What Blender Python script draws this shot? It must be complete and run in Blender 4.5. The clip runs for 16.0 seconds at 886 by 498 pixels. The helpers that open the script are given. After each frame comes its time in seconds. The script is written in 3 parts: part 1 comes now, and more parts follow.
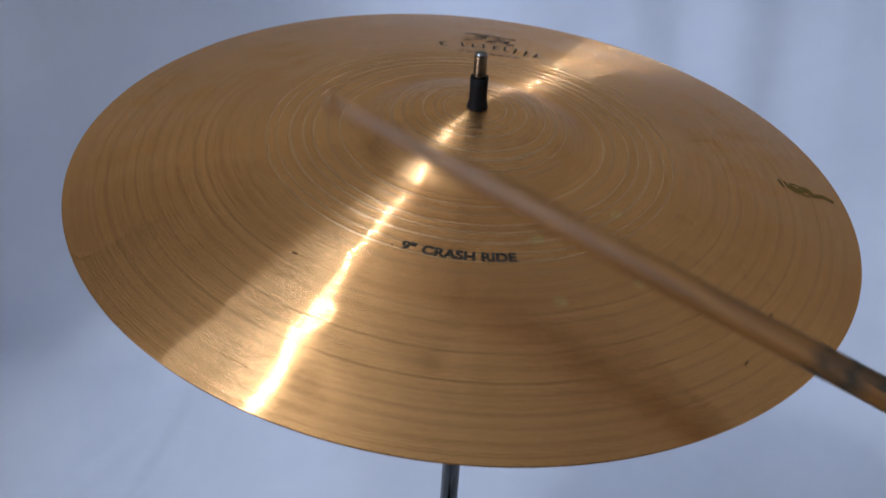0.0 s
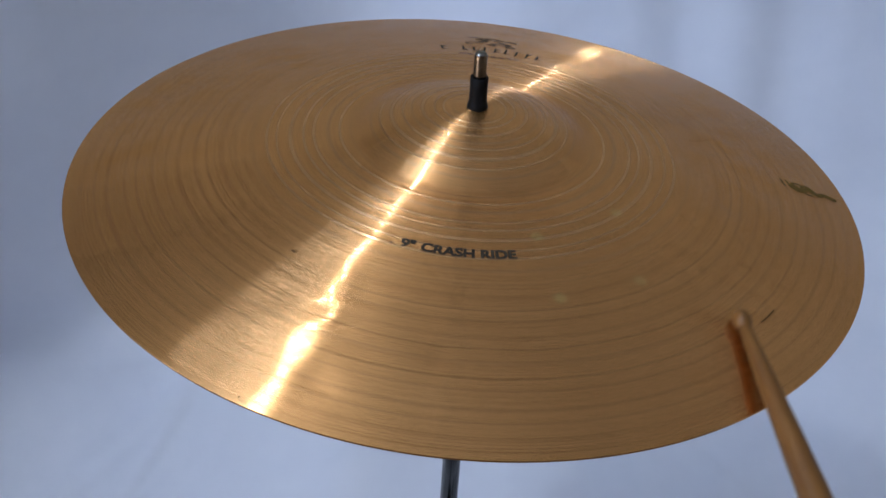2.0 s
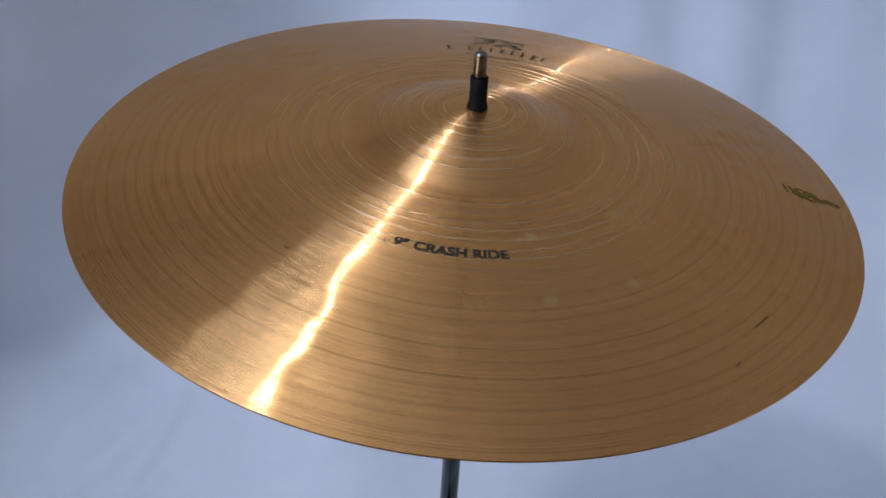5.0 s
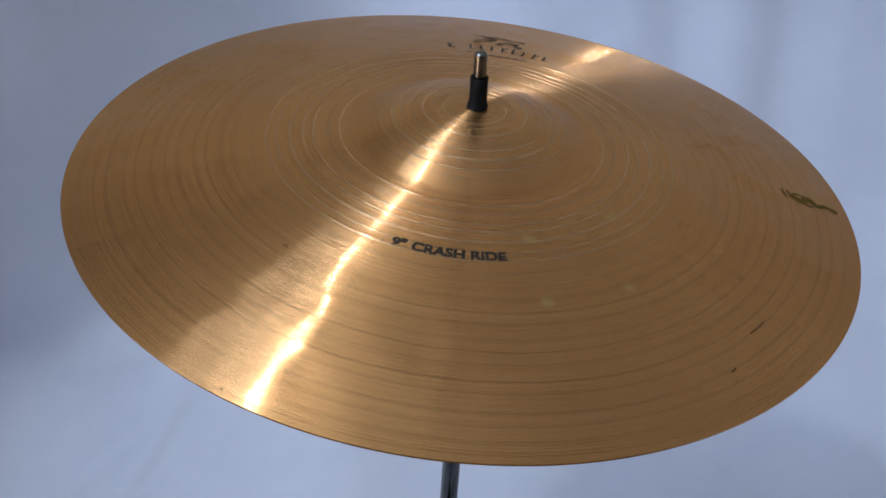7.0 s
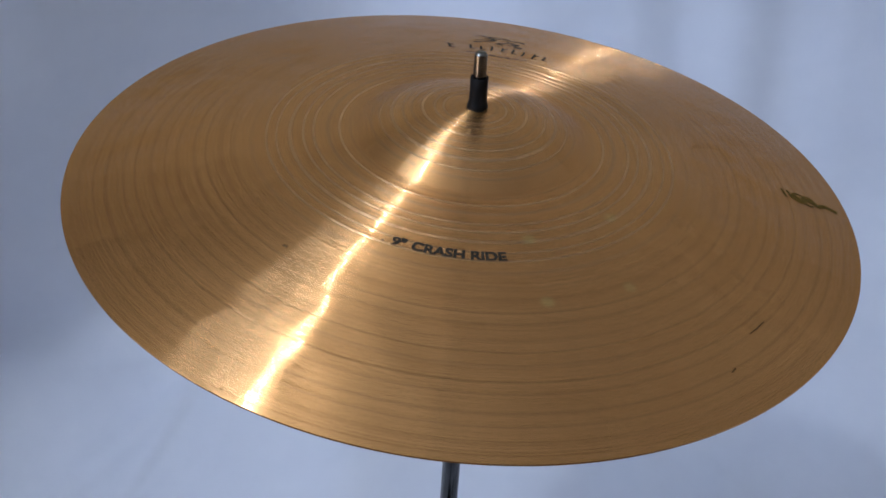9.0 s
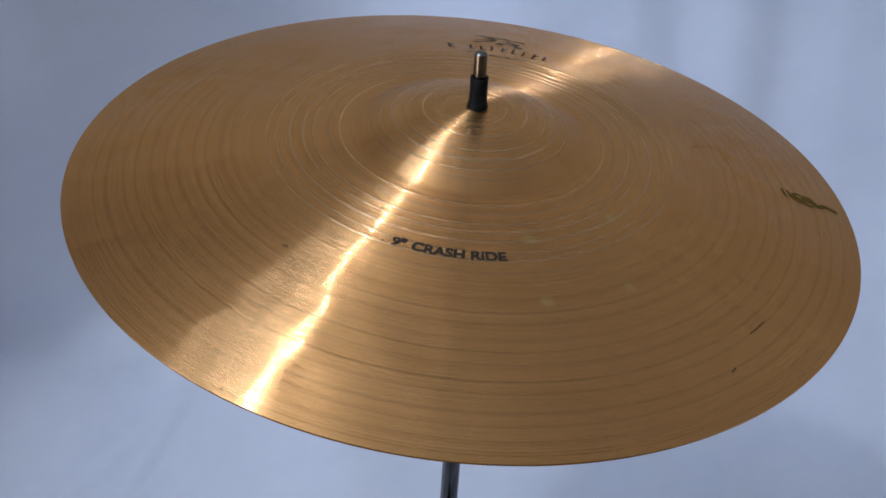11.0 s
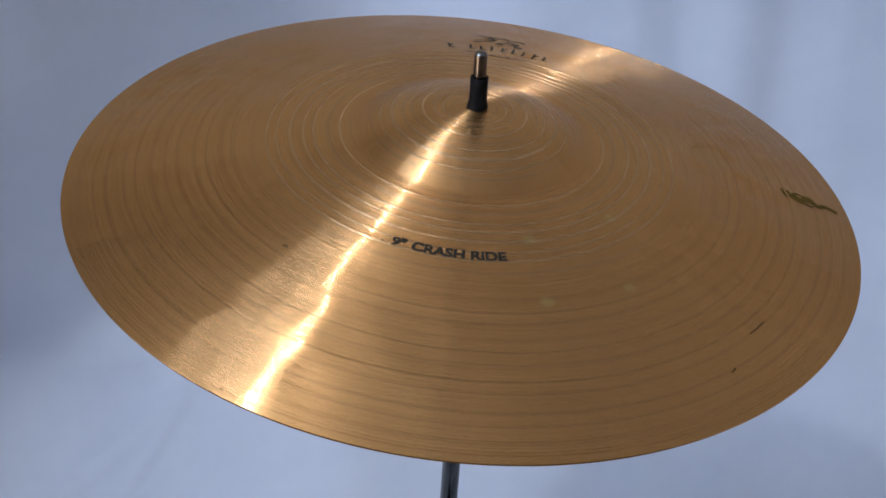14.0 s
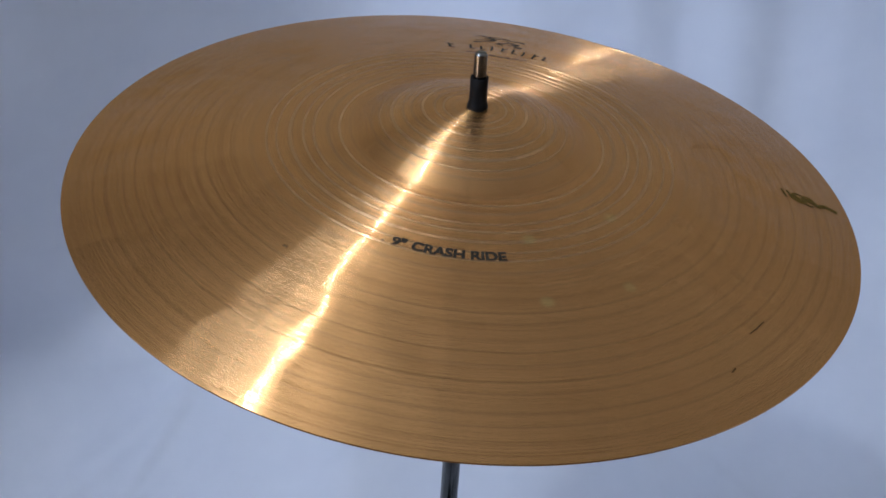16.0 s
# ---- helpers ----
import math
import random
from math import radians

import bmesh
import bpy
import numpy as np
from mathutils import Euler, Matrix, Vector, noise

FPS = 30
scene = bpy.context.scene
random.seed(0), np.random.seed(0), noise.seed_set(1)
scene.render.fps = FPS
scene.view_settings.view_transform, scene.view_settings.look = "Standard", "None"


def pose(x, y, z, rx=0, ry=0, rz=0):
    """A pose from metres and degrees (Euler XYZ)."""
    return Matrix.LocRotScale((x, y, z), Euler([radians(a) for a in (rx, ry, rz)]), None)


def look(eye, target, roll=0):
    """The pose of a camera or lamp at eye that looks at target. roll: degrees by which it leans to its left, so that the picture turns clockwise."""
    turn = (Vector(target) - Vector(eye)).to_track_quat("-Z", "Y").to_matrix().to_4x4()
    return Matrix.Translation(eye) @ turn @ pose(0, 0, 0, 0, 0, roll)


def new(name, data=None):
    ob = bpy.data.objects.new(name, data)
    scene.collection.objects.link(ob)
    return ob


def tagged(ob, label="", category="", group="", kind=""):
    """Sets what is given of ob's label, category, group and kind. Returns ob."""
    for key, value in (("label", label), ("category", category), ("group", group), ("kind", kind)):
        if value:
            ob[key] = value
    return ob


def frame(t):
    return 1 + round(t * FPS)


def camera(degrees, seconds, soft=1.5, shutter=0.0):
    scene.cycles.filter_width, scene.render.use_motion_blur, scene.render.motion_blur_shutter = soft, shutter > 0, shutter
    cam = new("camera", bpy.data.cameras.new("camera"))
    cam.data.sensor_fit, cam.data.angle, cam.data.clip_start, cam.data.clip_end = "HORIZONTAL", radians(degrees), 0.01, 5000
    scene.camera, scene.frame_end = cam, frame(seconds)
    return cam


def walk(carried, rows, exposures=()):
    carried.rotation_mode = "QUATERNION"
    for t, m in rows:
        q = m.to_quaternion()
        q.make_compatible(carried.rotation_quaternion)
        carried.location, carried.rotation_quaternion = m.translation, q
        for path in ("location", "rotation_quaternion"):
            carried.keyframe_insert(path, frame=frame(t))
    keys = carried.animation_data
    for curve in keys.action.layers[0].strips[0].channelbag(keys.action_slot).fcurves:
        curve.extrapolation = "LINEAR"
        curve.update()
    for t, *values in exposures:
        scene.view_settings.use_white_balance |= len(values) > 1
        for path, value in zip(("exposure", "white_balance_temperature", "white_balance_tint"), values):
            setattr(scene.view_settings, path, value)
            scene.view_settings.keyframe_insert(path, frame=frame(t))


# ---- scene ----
# ---- camera ----
cam = camera(49.99, 16.0, soft=1.5, shutter=0.6)
EYE = pose(-0.0145, -0.5169, 1.2732, 53.875, -2.540, 1.853)
walk(cam, [(0.0, EYE), (16.0, EYE)], exposures=[(0.0, 0.28), (16.0, 0.28)])

# ---- places and sizes, metres ----
HUB_Z = 1.0                       # height of the pivot in the cymbal's hole
STAND_X, STAND_Y = 0.0016, 0.0    # the stand's upright axis
R_EDGE = 0.2413                   # nineteen inches across
R_BELL = 0.0706
H_BELL = 0.0270                   # bell rim above the edge
H_CROWN = 0.0437                  # crown above the edge
PIVOT = H_CROWN - 0.004
CYMBAL_REST = pose(0, 0, HUB_Z, 0.4705, 2.7507, 7.9238)
ROOM_X0, ROOM_X1, ROOM_Y0, ROOM_Y1, ROOM_Z = -1.9, 2.3, -2.6, 1.55, 2.6

# ---- world, lamps ----
world = bpy.data.worlds.new("sky")
scene.world = world
world.use_nodes = True
wn = world.node_tree.nodes
sky = wn.new("ShaderNodeTexSky")
sky.sky_type, sky.sun_disc = "NISHITA", False
sky.sun_elevation, sky.sun_rotation = radians(32), radians(60)
world.node_tree.links.new(sky.outputs["Color"], wn["Background"].inputs["Color"])
wn["Background"].inputs["Strength"].default_value = 0.08


def area_lamp(name, m, size_x, size_y, watts, colour):
    data = bpy.data.lights.new(name, "AREA")
    data.shape, data.size, data.size_y, data.energy, data.color = "RECTANGLE", size_x, size_y, watts, colour
    ob = new(name, data)
    ob.matrix_world = m
    return ob


BULB = (-0.80, -0.42, 2.29)         # bare bulb of the pendant lamp
BULB_R = 0.040
ADDED_SKYLIGHT = (-1.13, -0.20)          # small unseen roof window, added for the glow on the bronze: centre
SKY_W = 0.52
ADDED_WINDOW = (ROOM_X0, -1.30, 1.75)   # unseen window added in the left wall for fill: centre
WIN_W, WIN_H = 1.3, 1.2
DAYLIGHT = (0.56, 0.71, 1.0)
# narrow tilted lamp added under the shut pane for a graded glow
area_lamp("added_skylight_glow", look((ADDED_SKYLIGHT[0], ADDED_SKYLIGHT[1], ROOM_Z + 0.12), (-0.10, 0.35, 1.0)), SKY_W - 0.10, SKY_W - 0.10, 0.46, DAYLIGHT).data.spread = radians(34)
# fill added to brighten the right of the back wall, which the bronze mirrors
area_lamp("added_window_fill", look((ROOM_X0 - 0.02, ADDED_WINDOW[1], ADDED_WINDOW[2]), (1.8, ROOM_Y1, 1.5)), WIN_W - 0.1, WIN_H - 0.1, 10, DAYLIGHT).data.spread = radians(85)


# ---- materials ----
def material(name):
    mat = bpy.data.materials.new(name)
    mat.use_nodes = True
    nt = mat.node_tree
    return mat, nt, nt.nodes["Principled BSDF"]


def node(nt, kind, **values):
    n = nt.nodes.new(kind)
    for key, value in values.items():
        n.inputs[key.replace("_", " ")].default_value = value
    return n


def ramp(nt, source, stops):
    n = nt.nodes.new("ShaderNodeValToRGB")
    while len(n.color_ramp.elements) < len(stops):
        n.color_ramp.elements.new(0.5)
    for e, (at, c) in zip(n.color_ramp.elements, stops):
        e.position, e.color = at, (*c, 1) if len(c) == 3 else c
    nt.links.new(source, n.inputs["Fac"])
    return n


def grained(name, dark, light, scale, rough, metal=0.0, bump=0.0, bump_scale=None, stretch=(1, 1, 1)):
    """A surface whose colour drifts between two tones at two scales, with a fine relief."""
    mat, nt, bsdf = material(name)
    coord = nt.nodes.new("ShaderNodeTexCoord")
    mapping = nt.nodes.new("ShaderNodeMapping")
    mapping.inputs["Scale"].default_value = stretch
    nt.links.new(coord.outputs["Object"], mapping.inputs["Vector"])
    coarse, fine = node(nt, "ShaderNodeTexNoise", Scale=scale, Detail=3.0), node(nt, "ShaderNodeTexNoise", Scale=scale * 9, Detail=5.0)
    for n in (coarse, fine):
        nt.links.new(mapping.outputs["Vector"], n.inputs["Vector"])
    mix = nt.nodes.new("ShaderNodeMath")
    mix.operation = "MULTIPLY_ADD"
    mix.inputs[1].default_value = 0.35
    nt.links.new(fine.outputs["Fac"], mix.inputs[0])
    nt.links.new(coarse.outputs["Fac"], mix.inputs[2])
    c = ramp(nt, mix.outputs["Value"], [(0.42, dark), (0.92, light)])
    nt.links.new(c.outputs["Color"], bsdf.inputs["Base Color"])
    bsdf.inputs["Roughness"].default_value, bsdf.inputs["Metallic"].default_value = rough, metal
    if bump:
        relief = node(nt, "ShaderNodeTexNoise", Scale=bump_scale or scale * 20, Detail=4.0)
        nt.links.new(mapping.outputs["Vector"], relief.inputs["Vector"])
        b = node(nt, "ShaderNodeBump", Strength=bump, Distance=0.001)
        nt.links.new(relief.outputs["Fac"], b.inputs["Height"])
        nt.links.new(b.outputs["Normal"], bsdf.inputs["Normal"])
    return mat


def bronze():
    """Lathed cymbal bronze: rough across the lathe lines, smooth along them."""
    mat, nt, bsdf = material("lathed_bronze")
    bsdf.inputs["Metallic"].default_value = 1.0
    coord = nt.nodes.new("ShaderNodeTexCoord")
    split = nt.nodes.new("ShaderNodeSeparateXYZ")
    nt.links.new(coord.outputs["Object"], split.inputs["Vector"])
    flat = nt.nodes.new("ShaderNodeCombineXYZ")
    nt.links.new(split.outputs["X"], flat.inputs["X"])
    nt.links.new(split.outputs["Y"], flat.inputs["Y"])
    length = nt.nodes.new("ShaderNodeVectorMath")
    length.operation = "LENGTH"
    nt.links.new(flat.outputs["Vector"], length.inputs[0])
    # fine lathe lines follow the radius alone
    lines = node(nt, "ShaderNodeTexNoise", Scale=3200.0, Detail=4.0, Roughness=0.75)
    lines.noise_dimensions = "1D"
    nt.links.new(length.outputs["Value"], lines.inputs["W"])
    bands = node(nt, "ShaderNodeTexNoise", Scale=95.0, Detail=2.0)
    bands.noise_dimensions = "1D"
    nt.links.new(length.outputs["Value"], bands.inputs["W"])
    cloud = node(nt, "ShaderNodeTexNoise", Scale=14.0, Detail=4.0, Roughness=0.6)
    nt.links.new(coord.outputs["Object"], cloud.inputs["Vector"])
    mix = nt.nodes.new("ShaderNodeMix")
    mix.inputs["Factor"].default_value = 0.5
    nt.links.new(lines.outputs["Fac"], mix.inputs["A"])
    nt.links.new(bands.outputs["Fac"], mix.inputs["B"])
    mix2 = nt.nodes.new("ShaderNodeMix")
    mix2.inputs["Factor"].default_value = 0.45
    nt.links.new(mix.outputs["Result"], mix2.inputs["A"])
    nt.links.new(cloud.outputs["Fac"], mix2.inputs["B"])
    tone = ramp(nt, mix2.outputs["Result"], [(0.30, BRONZE_DARK), (0.70, BRONZE_LIGHT)])

    # lathe rings: clean pale cuts on the bell and inner bow, dull dark ones further out
    def maths(op, a, b=None, clamp=False):
        n = nt.nodes.new("ShaderNodeMath")
        n.operation, n.use_clamp = op, clamp
        for i, v in enumerate((a, b)):
            if v is None:
                continue
            if isinstance(v, (int, float)):
                n.inputs[i].default_value = v
            else:
                nt.links.new(v, n.inputs[i])
        return n.outputs["Value"]

    radius = length.outputs["Value"]
    drift = maths("MULTIPLY", maths("SINE", maths("MULTIPLY", radius, 310.0)), 0.12)

    def rings(pitch, r0, r1, fade, thin):
        wave = maths("COSINE", maths("MULTIPLY", maths("ADD", maths("DIVIDE", radius, pitch), drift), 2 * math.pi))
        line = maths("MULTIPLY", maths("SUBTRACT", wave, thin), 1 / (1 - thin), clamp=True)
        rise = maths("DIVIDE", maths("SUBTRACT", radius, r0), fade, clamp=True)
        fall = maths("DIVIDE", maths("SUBTRACT", r1, radius), fade, clamp=True)
        return maths("MULTIPLY", line, maths("MULTIPLY", rise, fall))

    uneven = ramp(nt, bands.outputs["Fac"], [(0.3, (0.55, 0.55, 0.55)), (0.62, (1, 1, 1))]).outputs["Color"]
    pale = maths("MULTIPLY", maths("ADD", rings(0.0063, 0.010, 0.066, 0.006, 0.15), rings(0.0074, 0.070, 0.140, 0.012, 0.25)), uneven)
    dull = maths("MULTIPLY", rings(0.0080, 0.135, 0.238, 0.012, 0.55), uneven)
    last = tone.outputs["Color"]
    for mask, share, colour in ((pale, 0.34, (1.0, 0.66, 0.40, 1)), (dull, 0.24, (0.44, 0.21, 0.075, 1))):
        m = nt.nodes.new("ShaderNodeMix")
        m.data_type = "RGBA"
        nt.links.new(maths("MULTIPLY", mask, share), m.inputs["Factor"])
        nt.links.new(last, m.inputs[6])
        m.inputs[7].default_value = colour
        last = m.outputs[2]
    # small pale spots with soft edges
    for sx, sy, share in PALE_SPOTS:
        away = nt.nodes.new("ShaderNodeVectorMath")
        away.operation = "DISTANCE"
        nt.links.new(flat.outputs["Vector"], away.inputs[0])
        away.inputs[1].default_value = (sx, sy, 0)
        wobble = maths("MULTIPLY_ADD", lines.outputs["Fac"], 0.0016)
        wobble.node.inputs[2].default_value = -0.0008
        near = maths("DIVIDE", maths("SUBTRACT", 0.0044, maths("ADD", away.outputs["Value"], wobble)), 0.0022, clamp=True)
        m = nt.nodes.new("ShaderNodeMix")
        m.data_type = "RGBA"
        nt.links.new(maths("MULTIPLY", near, share), m.inputs["Factor"])
        nt.links.new(last, m.inputs[6])
        m.inputs[7].default_value = (1.0, 0.74, 0.30, 1)
        last = m.outputs[2]
    nt.links.new(last, bsdf.inputs["Base Color"])
    tangent = nt.nodes.new("ShaderNodeTangent")
    tangent.direction_type, tangent.axis = "RADIAL", "Z"
    # each lathe line leans the surface a little inwards or outwards
    outward = nt.nodes.new("ShaderNodeVectorMath")
    outward.operation = "NORMALIZE"
    nt.links.new(flat.outputs["Vector"], outward.inputs[0])
    turn = nt.nodes.new("ShaderNodeVectorTransform")
    turn.vector_type, turn.convert_from, turn.convert_to = "VECTOR", "OBJECT", "WORLD"
    nt.links.new(outward.outputs["Vector"], turn.inputs["Vector"])
    # most lines lean little, a few lean far
    spread = nt.nodes.new("ShaderNodeMapRange")
    spread.inputs["To Min"].default_value, spread.inputs["To Max"].default_value = -1.0, 1.0
    cube = nt.nodes.new("ShaderNodeMath")
    cube.operation, cube.inputs[1].default_value = "POWER", 3.0
    nt.links.new(spread.outputs["Result"], cube.inputs[0])
    far = nt.nodes.new("ShaderNodeMath")
    far.operation, far.inputs[1].default_value = "MULTIPLY", FAR_LEAN
    nt.links.new(cube.outputs["Value"], far.inputs[0])
    lean = nt.nodes.new("ShaderNodeMath")
    lean.operation, lean.inputs[1].default_value = "MULTIPLY_ADD", LINE_LEAN
    nt.links.new(spread.outputs["Result"], lean.inputs[0])
    nt.links.new(far.outputs["Value"], lean.inputs[2])
    many = nt.nodes.new("ShaderNodeMath")
    many.operation, many.inputs[1].default_value = "MULTIPLY", 7.0
    nt.links.new(lines.outputs["Fac"], many.inputs[0])
    saw = nt.nodes.new("ShaderNodeMath")
    saw.operation = "FRACT"
    nt.links.new(many.outputs["Value"], saw.inputs[0])
    nt.links.new(saw.outputs["Value"], spread.inputs["Value"])
    scaled = nt.nodes.new("ShaderNodeVectorMath")
    scaled.operation = "SCALE"
    nt.links.new(turn.outputs["Vector"], scaled.inputs[0])
    nt.links.new(lean.outputs["Value"], scaled.inputs["Scale"])
    geo = nt.nodes.new("ShaderNodeNewGeometry")
    added = nt.nodes.new("ShaderNodeVectorMath")
    nt.links.new(geo.outputs["Normal"], added.inputs[0])
    nt.links.new(scaled.outputs["Vector"], added.inputs[1])
    b = nt.nodes.new("ShaderNodeVectorMath")
    b.operation = "NORMALIZE"
    nt.links.new(added.outputs["Vector"], b.inputs[0])
    # a sharp lobe from the polished lands and a wide one from the lathe lines
    broad = nt.nodes.new("ShaderNodeBsdfPrincipled")
    broad.inputs["Metallic"].default_value = 1.0
    nt.links.new(last, broad.inputs["Base Color"])
    for shader, rough, aniso in ((bsdf, *SHARP_LOBE), (broad, *BROAD_LOBE)):
        gloss = nt.nodes.new("ShaderNodeMapRange")
        gloss.inputs["To Min"].default_value, gloss.inputs["To Max"].default_value = rough - 0.03, rough + 0.04
        nt.links.new(cloud.outputs["Fac"], gloss.inputs["Value"])
        nt.links.new(gloss.outputs["Result"], shader.inputs["Roughness"])
        nt.links.new(tangent.outputs["Tangent"], shader.inputs["Tangent"])
        nt.links.new(b.outputs["Vector"], shader.inputs["Normal"])
        shader.inputs["Anisotropic"].default_value = aniso
        shader.inputs["Anisotropic Rotation"].default_value = 0.25
    both = nt.nodes.new("ShaderNodeMixShader")
    nt.links.new(maths("ADD", maths("MULTIPLY", maths("ADD", pale, maths("MULTIPLY", dull, 0.2)), RING_SHARE), BROAD_SHARE), both.inputs["Fac"])
    nt.links.new(bsdf.outputs["BSDF"], both.inputs[1])
    nt.links.new(broad.outputs["BSDF"], both.inputs[2])
    # an untinted lobe along the same lines, added to whiten the highlights
    white_lobe = nt.nodes.new("ShaderNodeBsdfPrincipled")
    white_lobe.inputs["Metallic"].default_value = 1.0
    white_lobe.inputs["Base Color"].default_value = (0.95, 0.95, 0.95, 1)
    white_lobe.inputs["Roughness"].default_value = SHARP_LOBE[0]
    white_lobe.inputs["Anisotropic"].default_value, white_lobe.inputs["Anisotropic Rotation"].default_value = SHARP_LOBE[1], 0.25
    nt.links.new(tangent.outputs["Tangent"], white_lobe.inputs["Tangent"])
    nt.links.new(b.outputs["Vector"], white_lobe.inputs["Normal"])
    whitened = nt.nodes.new("ShaderNodeMixShader")
    whitened.inputs["Fac"].default_value = 0.05
    nt.links.new(both.outputs["Shader"], whitened.inputs[1])
    nt.links.new(white_lobe.outputs["BSDF"], whitened.inputs[2])
    nt.links.new(whitened.outputs["Shader"], nt.nodes["Material Output"].inputs["Surface"])
    return mat


BRONZE_DARK, BRONZE_LIGHT = (0.76, 0.360, 0.112), (0.86, 0.430, 0.148)
SHARP_LOBE, BROAD_LOBE, BROAD_SHARE, RING_SHARE, LINE_LEAN, FAR_LEAN = (0.135, 1.0), (0.34, 0.95), 0.10, 0.28, 0.10, 1.45
PALE_SPOTS = ((0.0169, -0.1079, 0.55), (0.0192, -0.1527, 0.5), (0.0671, -0.0864, 0.4), (0.0653, -0.1400, 0.4))
BRONZE = bronze()
INK = grained("worn_black_ink", (0.012, 0.009, 0.007), (0.05, 0.035, 0.022), 600, 0.55)
SCUFF = grained("dark_scuff", (0.10, 0.05, 0.017), (0.16, 0.08, 0.028), 700, 0.7)
FADED = grained("faded_olive_print", (0.085, 0.046, 0.005), (0.16, 0.09, 0.012), 500, 0.5)
for ink in (INK, SCUFF, FADED):
    ink.node_tree.nodes["Principled BSDF"].inputs["Specular IOR Level"].default_value = 0.15
RED_INK = grained("dull_red_print", (0.05, 0.012, 0.008), (0.13, 0.04, 0.02), 500, 0.55)
CHROME = grained("chrome_steel", (0.30, 0.30, 0.32), (0.42, 0.42, 0.44), 60, 0.12, metal=1.0, bump=0.05)
# same chrome, darkened in colour to stand for the dark room it mirrors
DARK_REFLECTION_CHROME = grained("dark_reflection_chrome", (0.02, 0.02, 0.022), (0.04, 0.04, 0.042), 60, 0.14, metal=1.0, bump=0.05)
STEEL = grained("threaded_steel", (0.12, 0.115, 0.11), (0.30, 0.29, 0.27), 120, 0.25, metal=1.0)
BLACK_PLASTIC = grained("black_nylon", (0.003, 0.003, 0.003), (0.007, 0.006, 0.006), 80, 0.55, bump=0.15, bump_scale=900)
BLACK_PLASTIC.node_tree.nodes["Principled BSDF"].inputs["Specular IOR Level"].default_value = 0.1
RUBBER = grained("black_rubber", (0.015, 0.015, 0.015), (0.03, 0.03, 0.03), 90, 0.8)
FELT = grained("grey_felt", (0.10, 0.10, 0.10), (0.20, 0.19, 0.18), 200, 0.95, bump=0.6, bump_scale=1500)
HICKORY = grained("oiled_hickory", (0.105, 0.036, 0.004), (0.19, 0.075, 0.010), 26, 0.5, bump=0.12, stretch=(9, 9, 1))
SHEET = grained("bluish_white_cotton_sheet", (0.685, 0.705, 0.80), (0.765, 0.78, 0.865), 3.0, 0.9, bump=0.10, bump_scale=700)
BACK_WALL = grained("tan_painted_wall", (0.50, 0.435, 0.32), (0.57, 0.50, 0.375), 2.0, 0.85, bump=0.2)
PLASTER = grained("off_white_plaster", (0.66, 0.60, 0.51), (0.74, 0.68, 0.58), 2.0, 0.9, bump=0.2)
CEILING_WHITE = grained("white_ceiling_paint", (0.78, 0.77, 0.75), (0.85, 0.84, 0.82), 2.0, 0.9, bump=0.2)
FRONT_WALL = grained("greige_painted_wall", (0.26, 0.245, 0.23), (0.33, 0.31, 0.29), 2.0, 0.85, bump=0.2)
FLOOR_WOOD = grained("brown_floorboard", (0.20, 0.14, 0.09), (0.30, 0.22, 0.15), 5, 0.45, bump=0.15, stretch=(1, 8, 1))
FRAME_WHITE = grained("white_window_paint", (0.70, 0.70, 0.69), (0.80, 0.80, 0.79), 8, 0.45)
# opaque, so that no sky comes through the added roof window
OPAQUE_PANE = grained("opaque_grey_pane", (0.24, 0.25, 0.26), (0.30, 0.31, 0.32), 6, 0.6)
# dark, so that the bulb hardly lights the inside of the roof opening
FRAME_GREY = grained("grey_window_paint", (0.15, 0.15, 0.145), (0.20, 0.20, 0.195), 8, 0.6)
glass_mat, glass_nt, glass_bsdf = material("window_glass")
glass_bsdf.inputs["Transmission Weight"].default_value = 1.0
glass_bsdf.inputs["Roughness"].default_value = 0.0
GLASS = glass_mat
glow_mat, glow_nt, glow_bsdf = material("glowing_bulb_glass")
glow_bsdf.inputs["Emission Color"].default_value = (0.72, 0.84, 1.0, 1)
glow_bsdf.inputs["Emission Strength"].default_value = 560.0
BULB_GLASS = glow_mat


# ---- mesh helpers ----
def part(name, bm, mat, parent=None, label="", smooth=True, at=None):
    me = bpy.data.meshes.new(name)
    bmesh.ops.recalc_face_normals(bm, faces=bm.faces[:])
    bm.to_mesh(me)
    bm.free()
    me.materials.append(mat)
    for p in me.polygons:
        p.use_smooth = smooth
    ob = new(name, me)
    ob.parent = parent
    if at is not None:
        ob.matrix_local = at
    return tagged(ob, label)


def lathe(profile, segments=48, close=False):
    """A solid of revolution about z from (radius, height) pairs."""
    bm = bmesh.new()
    rings = []
    for r, z in profile:
        if r < 1e-6:
            rings.append([bm.verts.new((0, 0, z))])
        else:
            rings.append([bm.verts.new((r * math.cos(a), r * math.sin(a), z)) for a in (2 * math.pi * k / segments for k in range(segments))])
    pairs = list(zip(rings, rings[1:])) + ([(rings[-1], rings[0])] if close else [])
    for a, b in pairs:
        for k in range(segments):
            k2 = (k + 1) % segments
            if len(a) == 1 and len(b) == 1:
                continue
            if len(a) == 1:
                bm.faces.new((a[0], b[k], b[k2]))
            elif len(b) == 1:
                bm.faces.new((a[k], b[0], a[k2]))
            else:
                bm.faces.new((a[k], b[k], b[k2], a[k2]))
    return bm


